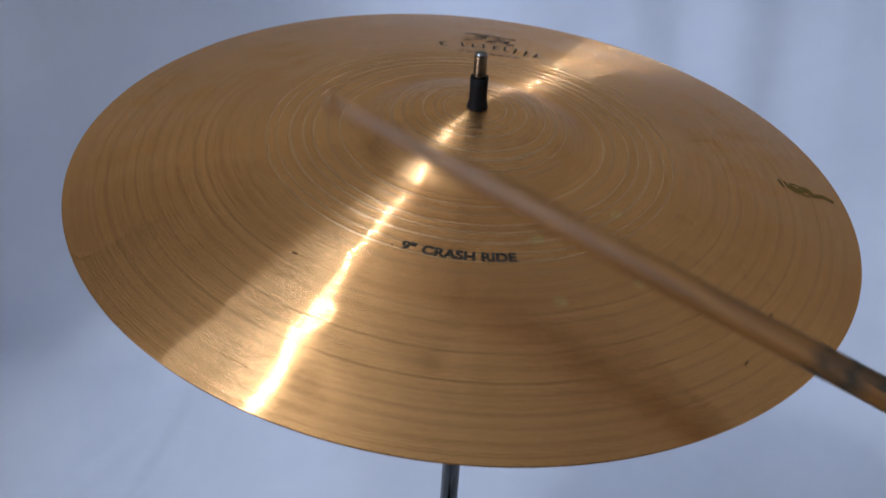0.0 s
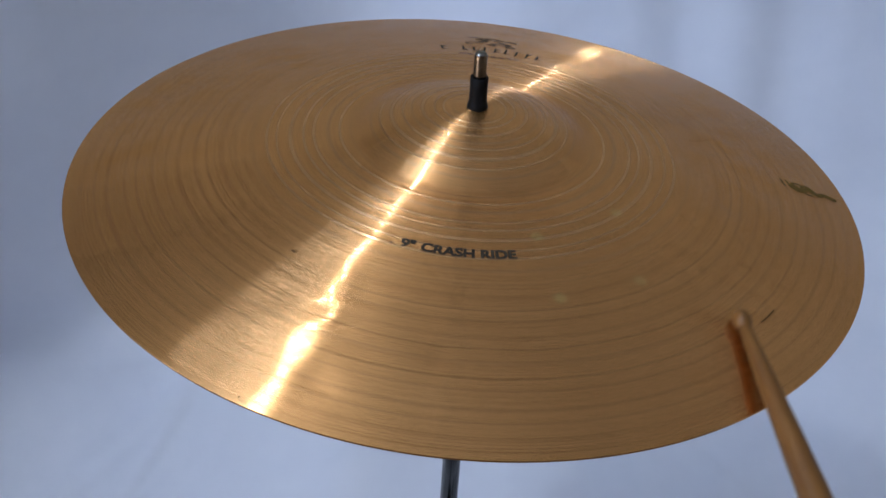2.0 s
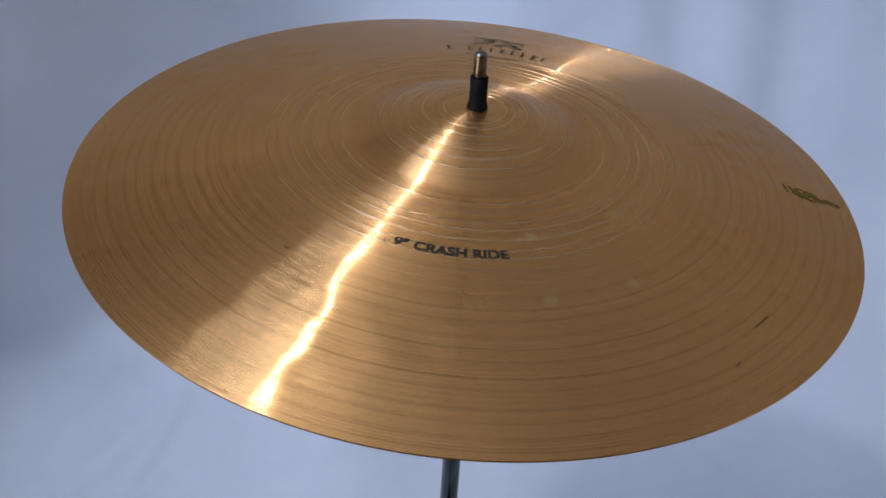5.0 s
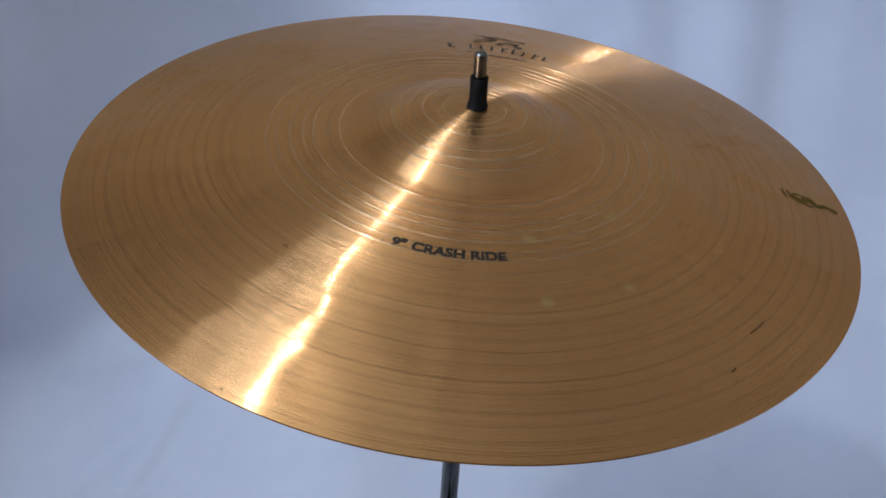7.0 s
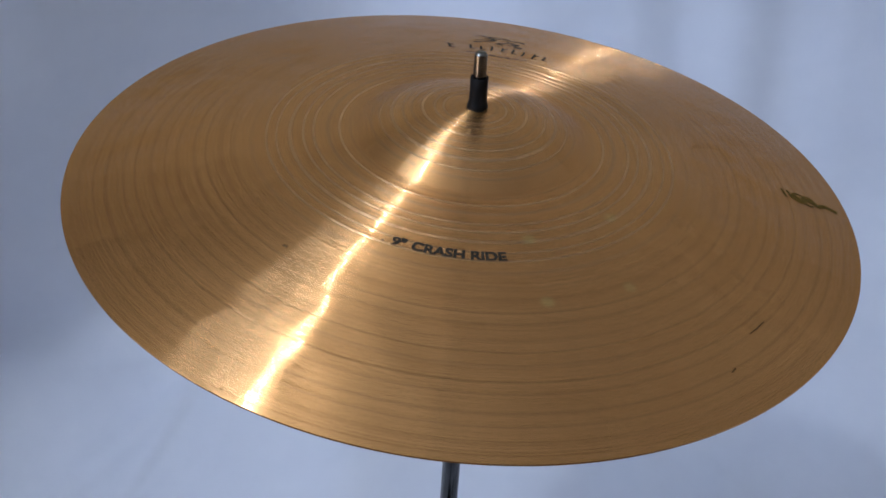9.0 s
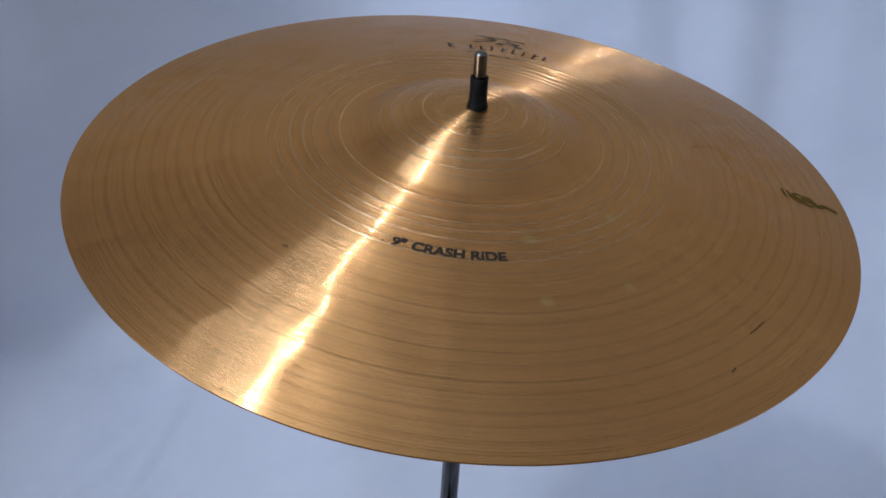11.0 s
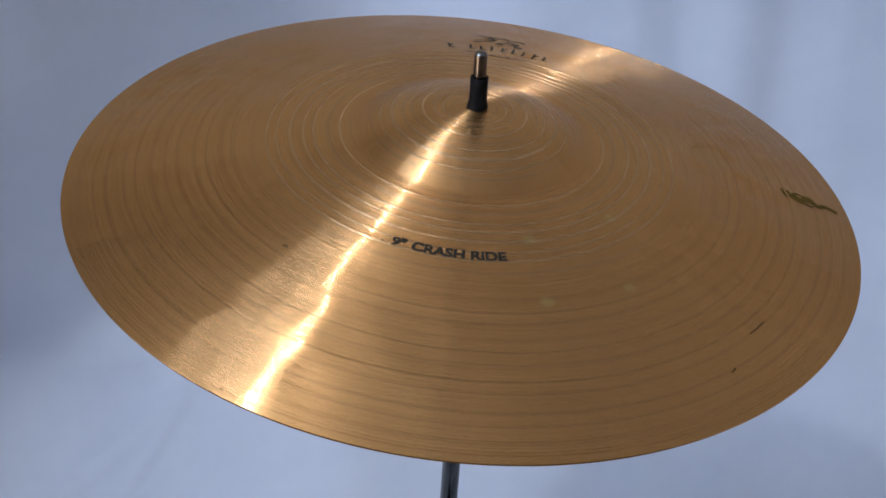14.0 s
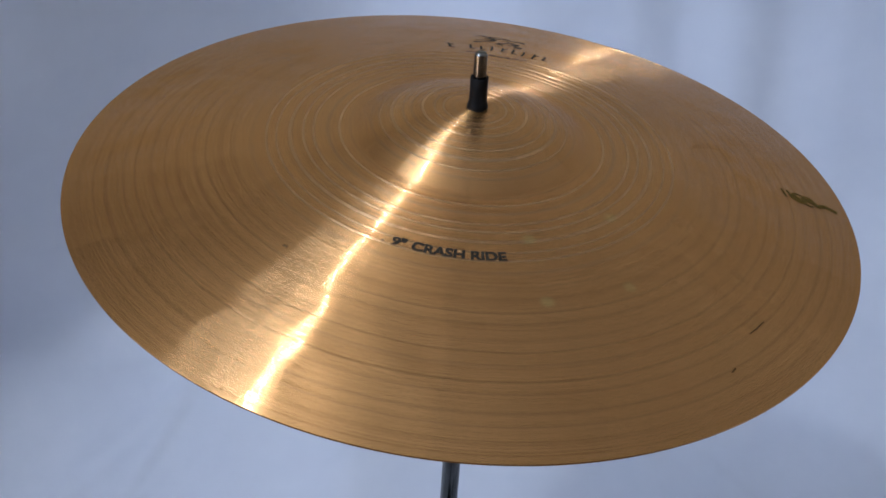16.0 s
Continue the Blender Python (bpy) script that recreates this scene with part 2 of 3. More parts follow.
def box(x0, x1, y0, y1, z0, z1, bevel=0.0):
    bm = bmesh.new()
    bmesh.ops.create_cube(bm, size=1)
    bmesh.ops.transform(bm, matrix=Matrix.Translation(((x0 + x1) / 2, (y0 + y1) / 2, (z0 + z1) / 2)) @ Matrix.Diagonal((x1 - x0, y1 - y0, z1 - z0, 1)), verts=bm.verts)
    if bevel:
        bmesh.ops.bevel(bm, geom=bm.edges[:], offset=bevel, segments=2, affect="EDGES")
    return bm


def tube(points, radius, segments=20):
    """A round bar through the points."""
    bm = bmesh.new()
    rings = []
    pts = [Vector(p) for p in points]
    for i, p in enumerate(pts):
        way = (pts[min(i + 1, len(pts) - 1)] - pts[max(i - 1, 0)]).normalized()
        q = way.to_track_quat("Z", "Y")
        rings.append([bm.verts.new(p + q @ Vector((radius * math.cos(a), radius * math.sin(a), 0))) for a in (2 * math.pi * k / segments for k in range(segments))])
    for a, b in zip(rings, rings[1:]):
        for k in range(segments):
            k2 = (k + 1) % segments
            bm.faces.new((a[k], a[k2], b[k2], b[k]))
    bm.faces.new(rings[0][::-1])
    bm.faces.new(rings[-1])
    return bm


# ---- room ----
T = 0.12
tagged(part("floor", box(ROOM_X0 - T, ROOM_X1 + T, ROOM_Y0 - T, ROOM_Y1 + T, -0.1, 0.0), FLOOR_WOOD, smooth=False), "brown wooden floor under the sheet", "floor", kind="structure")


def boxes(*sizes):
    bm = bmesh.new()
    for size in sizes:
        piece = box(*size)
        me = bpy.data.meshes.new("piece")
        piece.to_mesh(me)
        piece.free()
        bm.from_mesh(me)
        bpy.data.meshes.remove(me)
    return bm


def ceiling():
    x0, x1, y0, y1 = ROOM_X0 - T, ROOM_X1 + T, ROOM_Y0 - T, ROOM_Y1 + T
    a, b = ADDED_SKYLIGHT[0] - SKY_W / 2, ADDED_SKYLIGHT[0] + SKY_W / 2
    c, d = ADDED_SKYLIGHT[1] - SKY_W / 2, ADDED_SKYLIGHT[1] + SKY_W / 2
    z0, z1 = ROOM_Z, ROOM_Z + 0.1
    bm = boxes((x0, a, y0, y1, z0, z1), (b, x1, y0, y1, z0, z1), (a, b, y0, c, z0, z1), (a, b, d, y1, z0, z1))
    tagged(part("ceiling", bm, CEILING_WHITE, smooth=False), "plain white plaster ceiling with an opening for the added roof window", "ceiling", kind="structure")
    win = tagged(new("added_roof_window"), "unseen grey-framed roof window added for a glow, shut by an opaque pane", "window", kind="structure")
    win.location = (0, 0, ROOM_Z + 0.1)
    f = 0.04
    for e in ((a, b, c, c + f), (a, b, d - f, d), (a, a + f, c + f, d - f), (b - f, b, c + f, d - f)):
        part("window_frame", box(*e, 0.0, 0.26, 0.004), FRAME_GREY, win, smooth=False)
    # blocks the sky above the added lamp
    part("pane", box(a + f, b - f, c + f, d - f, 0.226, 0.234), OPAQUE_PANE, win, "opaque grey pane added to shut out the sky", smooth=False)


ceiling()


def wall_left():
    y0, y1 = ADDED_WINDOW[1] - WIN_W / 2, ADDED_WINDOW[1] + WIN_W / 2
    z0, z1 = ADDED_WINDOW[2] - WIN_H / 2, ADDED_WINDOW[2] + WIN_H / 2
    x0, x1 = ROOM_X0 - T, ROOM_X0
    bm = boxes((x0, x1, ROOM_Y0, y0, 0, ROOM_Z), (x0, x1, y1, ROOM_Y1, 0, ROOM_Z), (x0, x1, y0, y1, 0, z0), (x0, x1, y0, y1, z1, ROOM_Z))
    tagged(part("wall_left", bm, FRONT_WALL, smooth=False), "greige painted wall with an opening for the added window", "wall", kind="structure")
    win = tagged(new("added_side_window"), "unseen white-framed window added for fill daylight", "window", kind="structure")
    win.location = (ROOM_X0 - 0.07, 0, 0)
    f = 0.05
    for e in ((y0, y1, z0, z0 + f), (y0, y1, z1 - f, z1), (y0, y0 + f, z0 + f, z1 - f), (y1 - f, y1, z0 + f, z1 - f)):
        part("window_frame", box(-0.03, 0.03, *e, 0.004), FRAME_WHITE, win, smooth=False)
    pane = part("pane", box(-0.004, 0.004, y0 + f, y1 - f, z0 + f, z1 - f), GLASS, win, smooth=False)
    pane.visible_shadow = False


wall_left()
tagged(part("wall_back", box(ROOM_X0 - T, ROOM_X1 + T, ROOM_Y1, ROOM_Y1 + T, 0, ROOM_Z), BACK_WALL, smooth=False), "tan painted wall behind the hanging sheet", "wall", kind="structure")
tagged(part("wall_front", box(ROOM_X0 - T, ROOM_X1 + T, ROOM_Y0 - T, ROOM_Y0, 0, ROOM_Z), FRONT_WALL, smooth=False), "dim painted wall of the room", "wall", kind="structure")
tagged(part("wall_right", box(ROOM_X1, ROOM_X1 + T, ROOM_Y0, ROOM_Y1, 0, ROOM_Z), PLASTER, smooth=False), "off-white painted wall of the room", "wall", kind="structure")


# ---- backdrop sheet ----
SHEET_Y, SHEET_TOP, COVE = 1.05, 0.95, 0.80


def backdrop_sheet():
    """A white sheet that hangs behind the stand and runs forward over the floor, with soft folds."""
    bm = bmesh.new()
    x0, x1, front = -1.55, 1.75, -0.35
    arc = COVE * math.pi / 2
    flat_len = SHEET_Y - COVE - front
    nu, nv = 330, 300
    grid = []
    for j in range(nv + 1):
        row = []
        for i in range(nu + 1):
            x = x0 + (x1 - x0) * i / nu
            s = (flat_len + arc + SHEET_TOP - COVE) * j / nv
            if s < flat_len:
                y, z, ny, nz = front + s, 0.006, 0.0, 1.0
            elif s < flat_len + arc:
                a = (s - flat_len) / COVE
                y, z, ny, nz = SHEET_Y - COVE + COVE * math.sin(a), 0.006 + COVE - COVE * math.cos(a), -math.sin(a), math.cos(a)
            else:
                y, z, ny, nz = SHEET_Y, 0.006 + COVE + s - flat_len - arc, -1.0, 0.0
            w = min(1.0, max(0.0, (s - flat_len + 0.25) / 0.6))
            f = 0.055 * w * (noise.noise((x * 2.6, s * 0.35, 3.1)) + 0.5 * noise.noise((x * 6.5 + 0.4 * s, s * 0.6, 7.7)))
            f += 0.016 * noise.noise((x * 2.2 + s * 1.2, s * 2.0, 1.3))
            # creases: a soft slope on one side, a steep one on the other
            for xa, sa, xb, sb, left, right, deep in CREASES:
                k = (s - 0.55 - sa) / (sb - sa)
                off = x - xa - (xb - xa) * k + 0.010 * noise.noise((s * 9, xa * 7, 2.2))
                fade = min(1.0, max(0.0, 1.0 - max(-k, k - 1.0, 0.0) / 0.55))
                f += deep * fade * fade * (3 - 2 * fade) * math.exp(-(off / (left if off < 0 else right)) ** 2)
            # the hanging part comes forward towards its side edge
            rise = min(1.0, max(0.0, (s - flat_len - 0.30) / 1.0))
            y_in = y - 1.15 * (1 - math.exp(-2.2 * rise * rise * (3 - 2 * rise) * max(0.0, -x - 0.12) ** 2))
            row.append(bm.verts.new((x, y_in + f * ny + (0.012 * ny), max(0.003, z + f * nz + 0.012 * nz))))
        grid.append(row)
    for a, b in zip(grid, grid[1:]):
        for i in range(nu):
            bm.faces.new((a[i], a[i + 1], b[i + 1], b[i]))
    ob = part("backdrop", bm, SHEET)
    ob.modifiers.new("thickness", "SOLIDIFY").thickness = 0.0015
    return tagged(ob, "bluish-white cotton sheet hung behind the cymbal with soft folds", "backdrop sheet", kind="structure")


CREASES = ((-0.24, 0.15, -0.20, 0.50, 0.36, 0.24, 0.085), (-0.475, 0.27, -0.425, 0.40, 0.050, 0.012, 0.0120), (-0.60, 0.26, -0.455, 0.40, 0.040, 0.016, 0.0065), (-0.16, 0.20, -0.13, 0.36, 0.05, 0.03, 0.0050),
           (0.02, 0.10, 0.03, 0.34, 0.05, 0.035, 0.0070), (0.60, 0.22, 0.42, 0.40, 0.05, 0.020, 0.0030), (0.47, 0.85, 0.43, 1.60, 0.13, 0.10, 0.024),
           (0.80, 0.90, 0.76, 1.60, 0.10, 0.07, 0.014), (-0.62, 0.80, -0.50, 1.60, 0.12, 0.09, 0.012))
backdrop_sheet()
tagged(part("curtain_rail", tube([(-1.6, SHEET_Y, SHEET_TOP + 0.012), (1.8, SHEET_Y, SHEET_TOP + 0.012)], 0.010), STEEL), "thin steel rail that holds the white sheet", "rail", kind="structure")


# ---- pendant lamp ----
def pendant_lamp():
    lamp = tagged(new("pendant_lamp"), "bare glowing white bulb on a black cord under the ceiling", "lamp")
    lamp.location = BULB
    up = ROOM_Z - BULB[2]
    part("ceiling_rose", lathe([(0, up), (0.050, up), (0.050, up - 0.008), (0.042, up - 0.020), (0.008, up - 0.030), (0, up - 0.030)], 40), FRAME_WHITE, lamp, "white ceiling rose")
    part("cord", tube([(0, 0, 0.105), (0.001, 0, 0.17), (0, 0, up - 0.028)], 0.003, 12), RUBBER, lamp, "thin black cord")
    part("socket", lathe([(0, 0.108), (0.010, 0.108), (0.019, 0.096), (0.020, 0.062), (0.018, 0.058), (0, 0.058)], 32), BLACK_PLASTIC, lamp, "black lamp socket")
    part("screw_cap", lathe([(0, 0.060), (0.013, 0.060), (0.013, 0.050), (0.014, 0.045), (0, 0.045)], 32), STEEL, lamp)
    prof = [(0, -BULB_R)] + [(BULB_R * math.sin(a), -BULB_R * math.cos(a)) for a in (radians(18 * k) for k in range(1, 9))] + [(0.014, 0.043), (0.013, 0.048), (0, 0.048)]
    part("bulb", lathe(prof, 20), BULB_GLASS, lamp, "glowing white glass bulb")
    return lamp


pendant_lamp()


# ---- stand ----
def cymbal_stand():
    stand = tagged(new("cymbal_stand"), "chrome cymbal stand with a black sleeve on its threaded rod", "cymbal stand")
    stand.location = (STAND_X, STAND_Y, 0)
    base = HUB_Z + 0.0045
    # threaded rod with a rounded end
    prof = [(0, 0.90), (0.0042, 0.90)]
    z = 0.902
    while z < base + 0.0335:
        prof += [(0.0040, z), (0.0036, z + 0.0006)]
        z += 0.0012
    prof += [(0.0038, base + 0.0340), (0.0030, base + 0.0354), (0, base + 0.0358)]
    part("rod", lathe(prof, 32), STEEL, stand, "bright threaded steel rod")
    # nylon sleeve with a flared foot
    part("sleeve", lathe([(0.0041, base + 0.0198), (0.0050, base + 0.0203), (0.0055, base + 0.0196), (0.0054, base + 0.012), (0.0054, base + 0.0045), (0.0060, base + 0.0025),
                          (0.0064, base + 0.0012), (0.0064, base), (0.0058, base - 0.0006), (0.0041, base - 0.0008)], 40, close=True), BLACK_PLASTIC, stand, "black nylon sleeve")
    part("felt", lathe([(0.0045, 0.9885), (0.019, 0.9885), (0.021, 0.984), (0.021, 0.978), (0.019, 0.9735), (0.0045, 0.9735)], 40, close=True), FELT, stand, "grey felt washer")
    part("cup_washer", lathe([(0.0045, 0.9735), (0.022, 0.9735), (0.0225, 0.9715), (0.020, 0.9705), (0.0045, 0.9705)], 40, close=True), STEEL, stand)
    part("tilter", lathe([(0, 0.9705), (0.010, 0.9705), (0.012, 0.966), (0.012, 0.925), (0.010, 0.918), (0, 0.918)], 32), CHROME, stand)
    # this tube's dark reflection is put into its colour
    part("upper_tube", lathe([(0, 0.918), (0.0072, 0.918), (0.0072, 0.55), (0, 0.55)], 40), DARK_REFLECTION_CHROME, stand, "polished chrome tube with a dark room's reflection put into its colour")
    collar = part("collar", lathe([(0, 0.56), (0.0125, 0.56), (0.0145, 0.555), (0.0145, 0.515), (0.0125, 0.51), (0, 0.51)], 36), BLACK_PLASTIC, stand)
    part("wing_screw", box(0.012, 0.042, -0.003, 0.003, 0.525, 0.545, 0.002), CHROME, collar)
    part("lower_tube", lathe([(0, 0.512), (0.0110, 0.512), (0.0110, 0.10), (0, 0.10)], 40), CHROME, stand)
    part("leg_collar", lathe([(0, 0.36), (0.0165, 0.36), (0.018, 0.355), (0.018, 0.325), (0.0165, 0.32), (0, 0.32)], 36), BLACK_PLASTIC, stand)
    for k in range(3):
        a = radians(30 + 120 * k)
        c, s = math.cos(a), math.sin(a)
        leg = part("leg", tube([(0.016 * c, 0.016 * s, 0.335), (0.17 * c, 0.17 * s, 0.16), (0.28 * c, 0.28 * s, 0.035)], 0.008), CHROME, stand)
        part("rubber_foot", tube([(0.268 * c, 0.268 * s, 0.048), (0.292 * c, 0.292 * s, 0.030)], 0.0125), RUBBER, leg)
    return stand


cymbal_stand()


# ---- cymbal ----
def dome(r):
    """Height over the edge plane of the cymbal's upper face, without marks."""
    k, d = r / R_BELL, 0.006
    inner = H_BELL + (H_CROWN - H_BELL) * (1 - k ** 2.6)
    outer = H_BELL * (1 - (r * r - R_BELL ** 2) / (R_EDGE ** 2 - R_BELL ** 2))
    # a soft hollow where the bell meets the bow
    w = min(1.0, max(0.0, (d - abs(r - R_BELL)) / d))
    return max(inner, outer) + 0.20 * d * w * w * 0.5 if r > R_BELL - d and r < R_BELL + d else (inner if r < R_BELL else outer)


rng = random.Random(19)
DIMPLES = []
for k in range(460):
    r = math.sqrt(rng.uniform(0.085 ** 2, 0.236 ** 2))
    a = rng.uniform(0, 2 * math.pi)
    x, y = r * math.cos(a), r * math.sin(a)
    patch = 0.50 + max(0.0, noise.noise((x * 9, y * 9, 4.2)) + 0.25) * 1.5
    DIMPLES.append((x, y, rng.uniform(0.006, 0.013), rng.uniform(0.3, 1.0) * patch * (0.00065 if r > 0.135 else 0.00018) * min(1.0, max(0.0, (0.238 - r) / 0.02))))
# the deeper blows that show
for x, y, w, deep in ((-0.112, -0.108, 0.0045, 0.00015), (-0.088, -0.173, 0.006, 0.00026), (-0.108, -0.174, 0.011, 0.00013), (-0.102, -0.191, 0.007, 0.00022), (-0.111, -0.134, 0.008, 0.00026),
                      (-0.080, -0.141, 0.007, 0.00018), (-0.126, -0.164, 0.009, 0.00026), (-0.128, -0.180, 0.009, 0.00016), (-0.140, -0.140, 0.008, 0.00026), (-0.118, -0.150, 0.006, -0.00020), (0.0169, -0.1079, 0.004, -0.00012), (0.0192, -0.1527, 0.0045, -0.00012),
                      (0.0671, -0.0864, 0.004, -0.0001), (0.0653, -0.1400, 0.004, -0.0001)):
    DIMPLES.append((x, y, w, deep))


def ridge(r, pitch, wide):
    """A row of narrow crests, uneven from ring to ring."""
    k = r / pitch + 0.12 * math.sin(r * 310.0)
    off = (k - math.floor(k + 0.5)) * pitch
    return math.exp(-(off / wide) ** 2) * (0.75 + 0.35 * math.sin(math.floor(k + 0.5) * 2.4))


def grooves(r):
    """Height of the broad lathe rings at the radius."""
    out = 0.0
    if 0.012 < r < 0.066:
        out += 0.000130 * ridge(r, 0.0063, 0.0013) * min(1.0, (r - 0.012) / 0.006, (0.066 - r) / 0.006)
    if 0.072 < r < 0.145:
        out += 0.000210 * ridge(r, 0.0074, 0.0018) * min(1.0, (r - 0.072) / 0.006, (0.145 - r) / 0.02)
    if 0.135 < r < 0.238:
        out -= 0.000055 * ridge(r, 0.0080, 0.0015) * min(1.0, (r - 0.135) / 0.02, (0.238 - r) / 0.008)
    return out


def cymbal_shell(r0, r1, rings, segments):
    """One band of the cymbal: the upper face with its rings and hammer marks, the lower face, and the walls between."""
    rs = np.linspace(r0, r1, rings + 1)
    angles = np.arange(segments) * 2 * math.pi / segments
    gr, ga = np.meshgrid(rs, angles, indexing="ij")
    gx, gy = gr * np.cos(ga), gr * np.sin(ga)
    gz = np.array([dome(r) + grooves(r) for r in rs])[:, None] + np.zeros_like(gx)
    for x, y, w, deep in DIMPLES:
        near = (gx - x) ** 2 + (gy - y) ** 2
        gz = gz - deep * np.exp(-near / (w * w))
    top = np.stack([gx, gy, gz - PIVOT], -1).reshape(-1, 3)
    low_rs = np.linspace(r0, r1, max(6, rings // 8) + 1)
    thick = [0.0014 - 0.0004 * r / R_EDGE for r in low_rs]
    low = np.array([(r * math.cos(a), r * math.sin(a), dome(r) - t - PIVOT) for r, t in zip(low_rs, thick) for a in angles])
    verts = np.concatenate([top, low])
    faces = []
    n = segments

    def band(a0, b0, flip):
        for k in range(n):
            k2 = (k + 1) % n
            q = (a0 + k, b0 + k, b0 + k2, a0 + k2)
            faces.append(q[::-1] if flip else q)
    for i in range(rings):
        band(i * n, (i + 1) * n, False)
    m = (rings + 1) * n
    lows = len(low_rs)
    for i in range(lows - 1):
        band(m + i * n, m + (i + 1) * n, True)
    band(0, m, True)
    band(rings * n, m + (lows - 1) * n, False)
    me = bpy.data.meshes.new("shell")
    me.from_pydata(verts.tolist(), [], faces)
    me.update()
    sharp = me.attributes.new("sharp_edge", "BOOLEAN", "EDGE")
    rim = set(range(rings * n, m)) | set(range(n)) | set(range(m, m + n)) | set(range(m + (lows - 1) * n, m + lows * n))
    for e in me.edges:
        if e.vertices[0] in rim and e.vertices[1] in rim:
            sharp.data[e.index].value = True
    for p in me.polygons:
        p.use_smooth = True
    return me


def on_dome(r, a, lift=0.00015):
    x, y = r * math.cos(a), r * math.sin(a)
    z = dome(r) + grooves(r)
    for dx, dy, w, deep in DIMPLES:
        near = (x - dx) ** 2 + (y - dy) ** 2
        if near < 9 * w * w:
            z -= deep * math.exp(-near / (w * w))
    return (x, y, z + lift - PIVOT)


def dome_strip(bm, pts, width, lift=0.00015):
    """A flat stroke on the upper face along (radius, angle) points."""
    coarse = [Vector((r * math.cos(a), r * math.sin(a), 0)) for r, a in pts]
    flat = [coarse[0]]
    for p, q in zip(coarse, coarse[1:]):
        n = max(1, int((q - p).length / 0.0006))
        flat += [p.lerp(q, k / n) for k in range(1, n + 1)]
    rows = []
    for i, p in enumerate(flat):
        way = (flat[min(i + 1, len(flat) - 1)] - flat[max(i - 1, 0)]).normalized()
        side = Vector((-way.y, way.x, 0)) * width / 2
        row = []
        for k in (-1, -0.33, 0.33, 1):
            q = p + side * k
            row.append(bm.verts.new(on_dome(math.hypot(q.x, q.y), math.atan2(q.y, q.x), lift)))
        rows.append(row)
    for a, b in zip(rows, rows[1:]):
        for k in range(3):
            bm.faces.new((a[k], a[k + 1], b[k + 1], b[k]))


def lettering(text, r_base, a_mid, arc, height, inward=True):
    """Words bent round the cymbal on its upper face: base line at r_base, middle at a_mid, tops towards the hub or the rim."""
    curve = bpy.data.curves.new("words", "FONT")
    curve.body, curve.size = text, 1.0
    curve.offset = 0.046
    holder = new("words", curve)
    me = bpy.data.meshes.new_from_object(holder.evaluated_get(bpy.context.evaluated_depsgraph_get()))
    bpy.data.objects.remove(holder)
    bm = bmesh.new()
    bm.from_mesh(me)
    bpy.data.meshes.remove(me)
    bmesh.ops.triangulate(bm, faces=bm.faces[:])
    for k in range(4):
        long = [e for e in bm.edges if e.calc_length() > 0.09]
        if not long:
            break
        bmesh.ops.subdivide_edges(bm, edges=long, cuts=1)
        bmesh.ops.triangulate(bm, faces=bm.faces[:])
    xs, ys = [v.co.x for v in bm.verts], [v.co.y for v in bm.verts]
    x0, x1, y1 = min(xs), max(xs), max(ys)
    for v in bm.verts:
        u = (v.co.x - x0) / (x1 - x0) - 0.5
        h = v.co.y / y1 * height
        r = r_base - h if inward else r_base + h
        a = a_mid + u * arc / r_base * (1 if inward else -1)
        v.co = on_dome(r, a)
    return bm


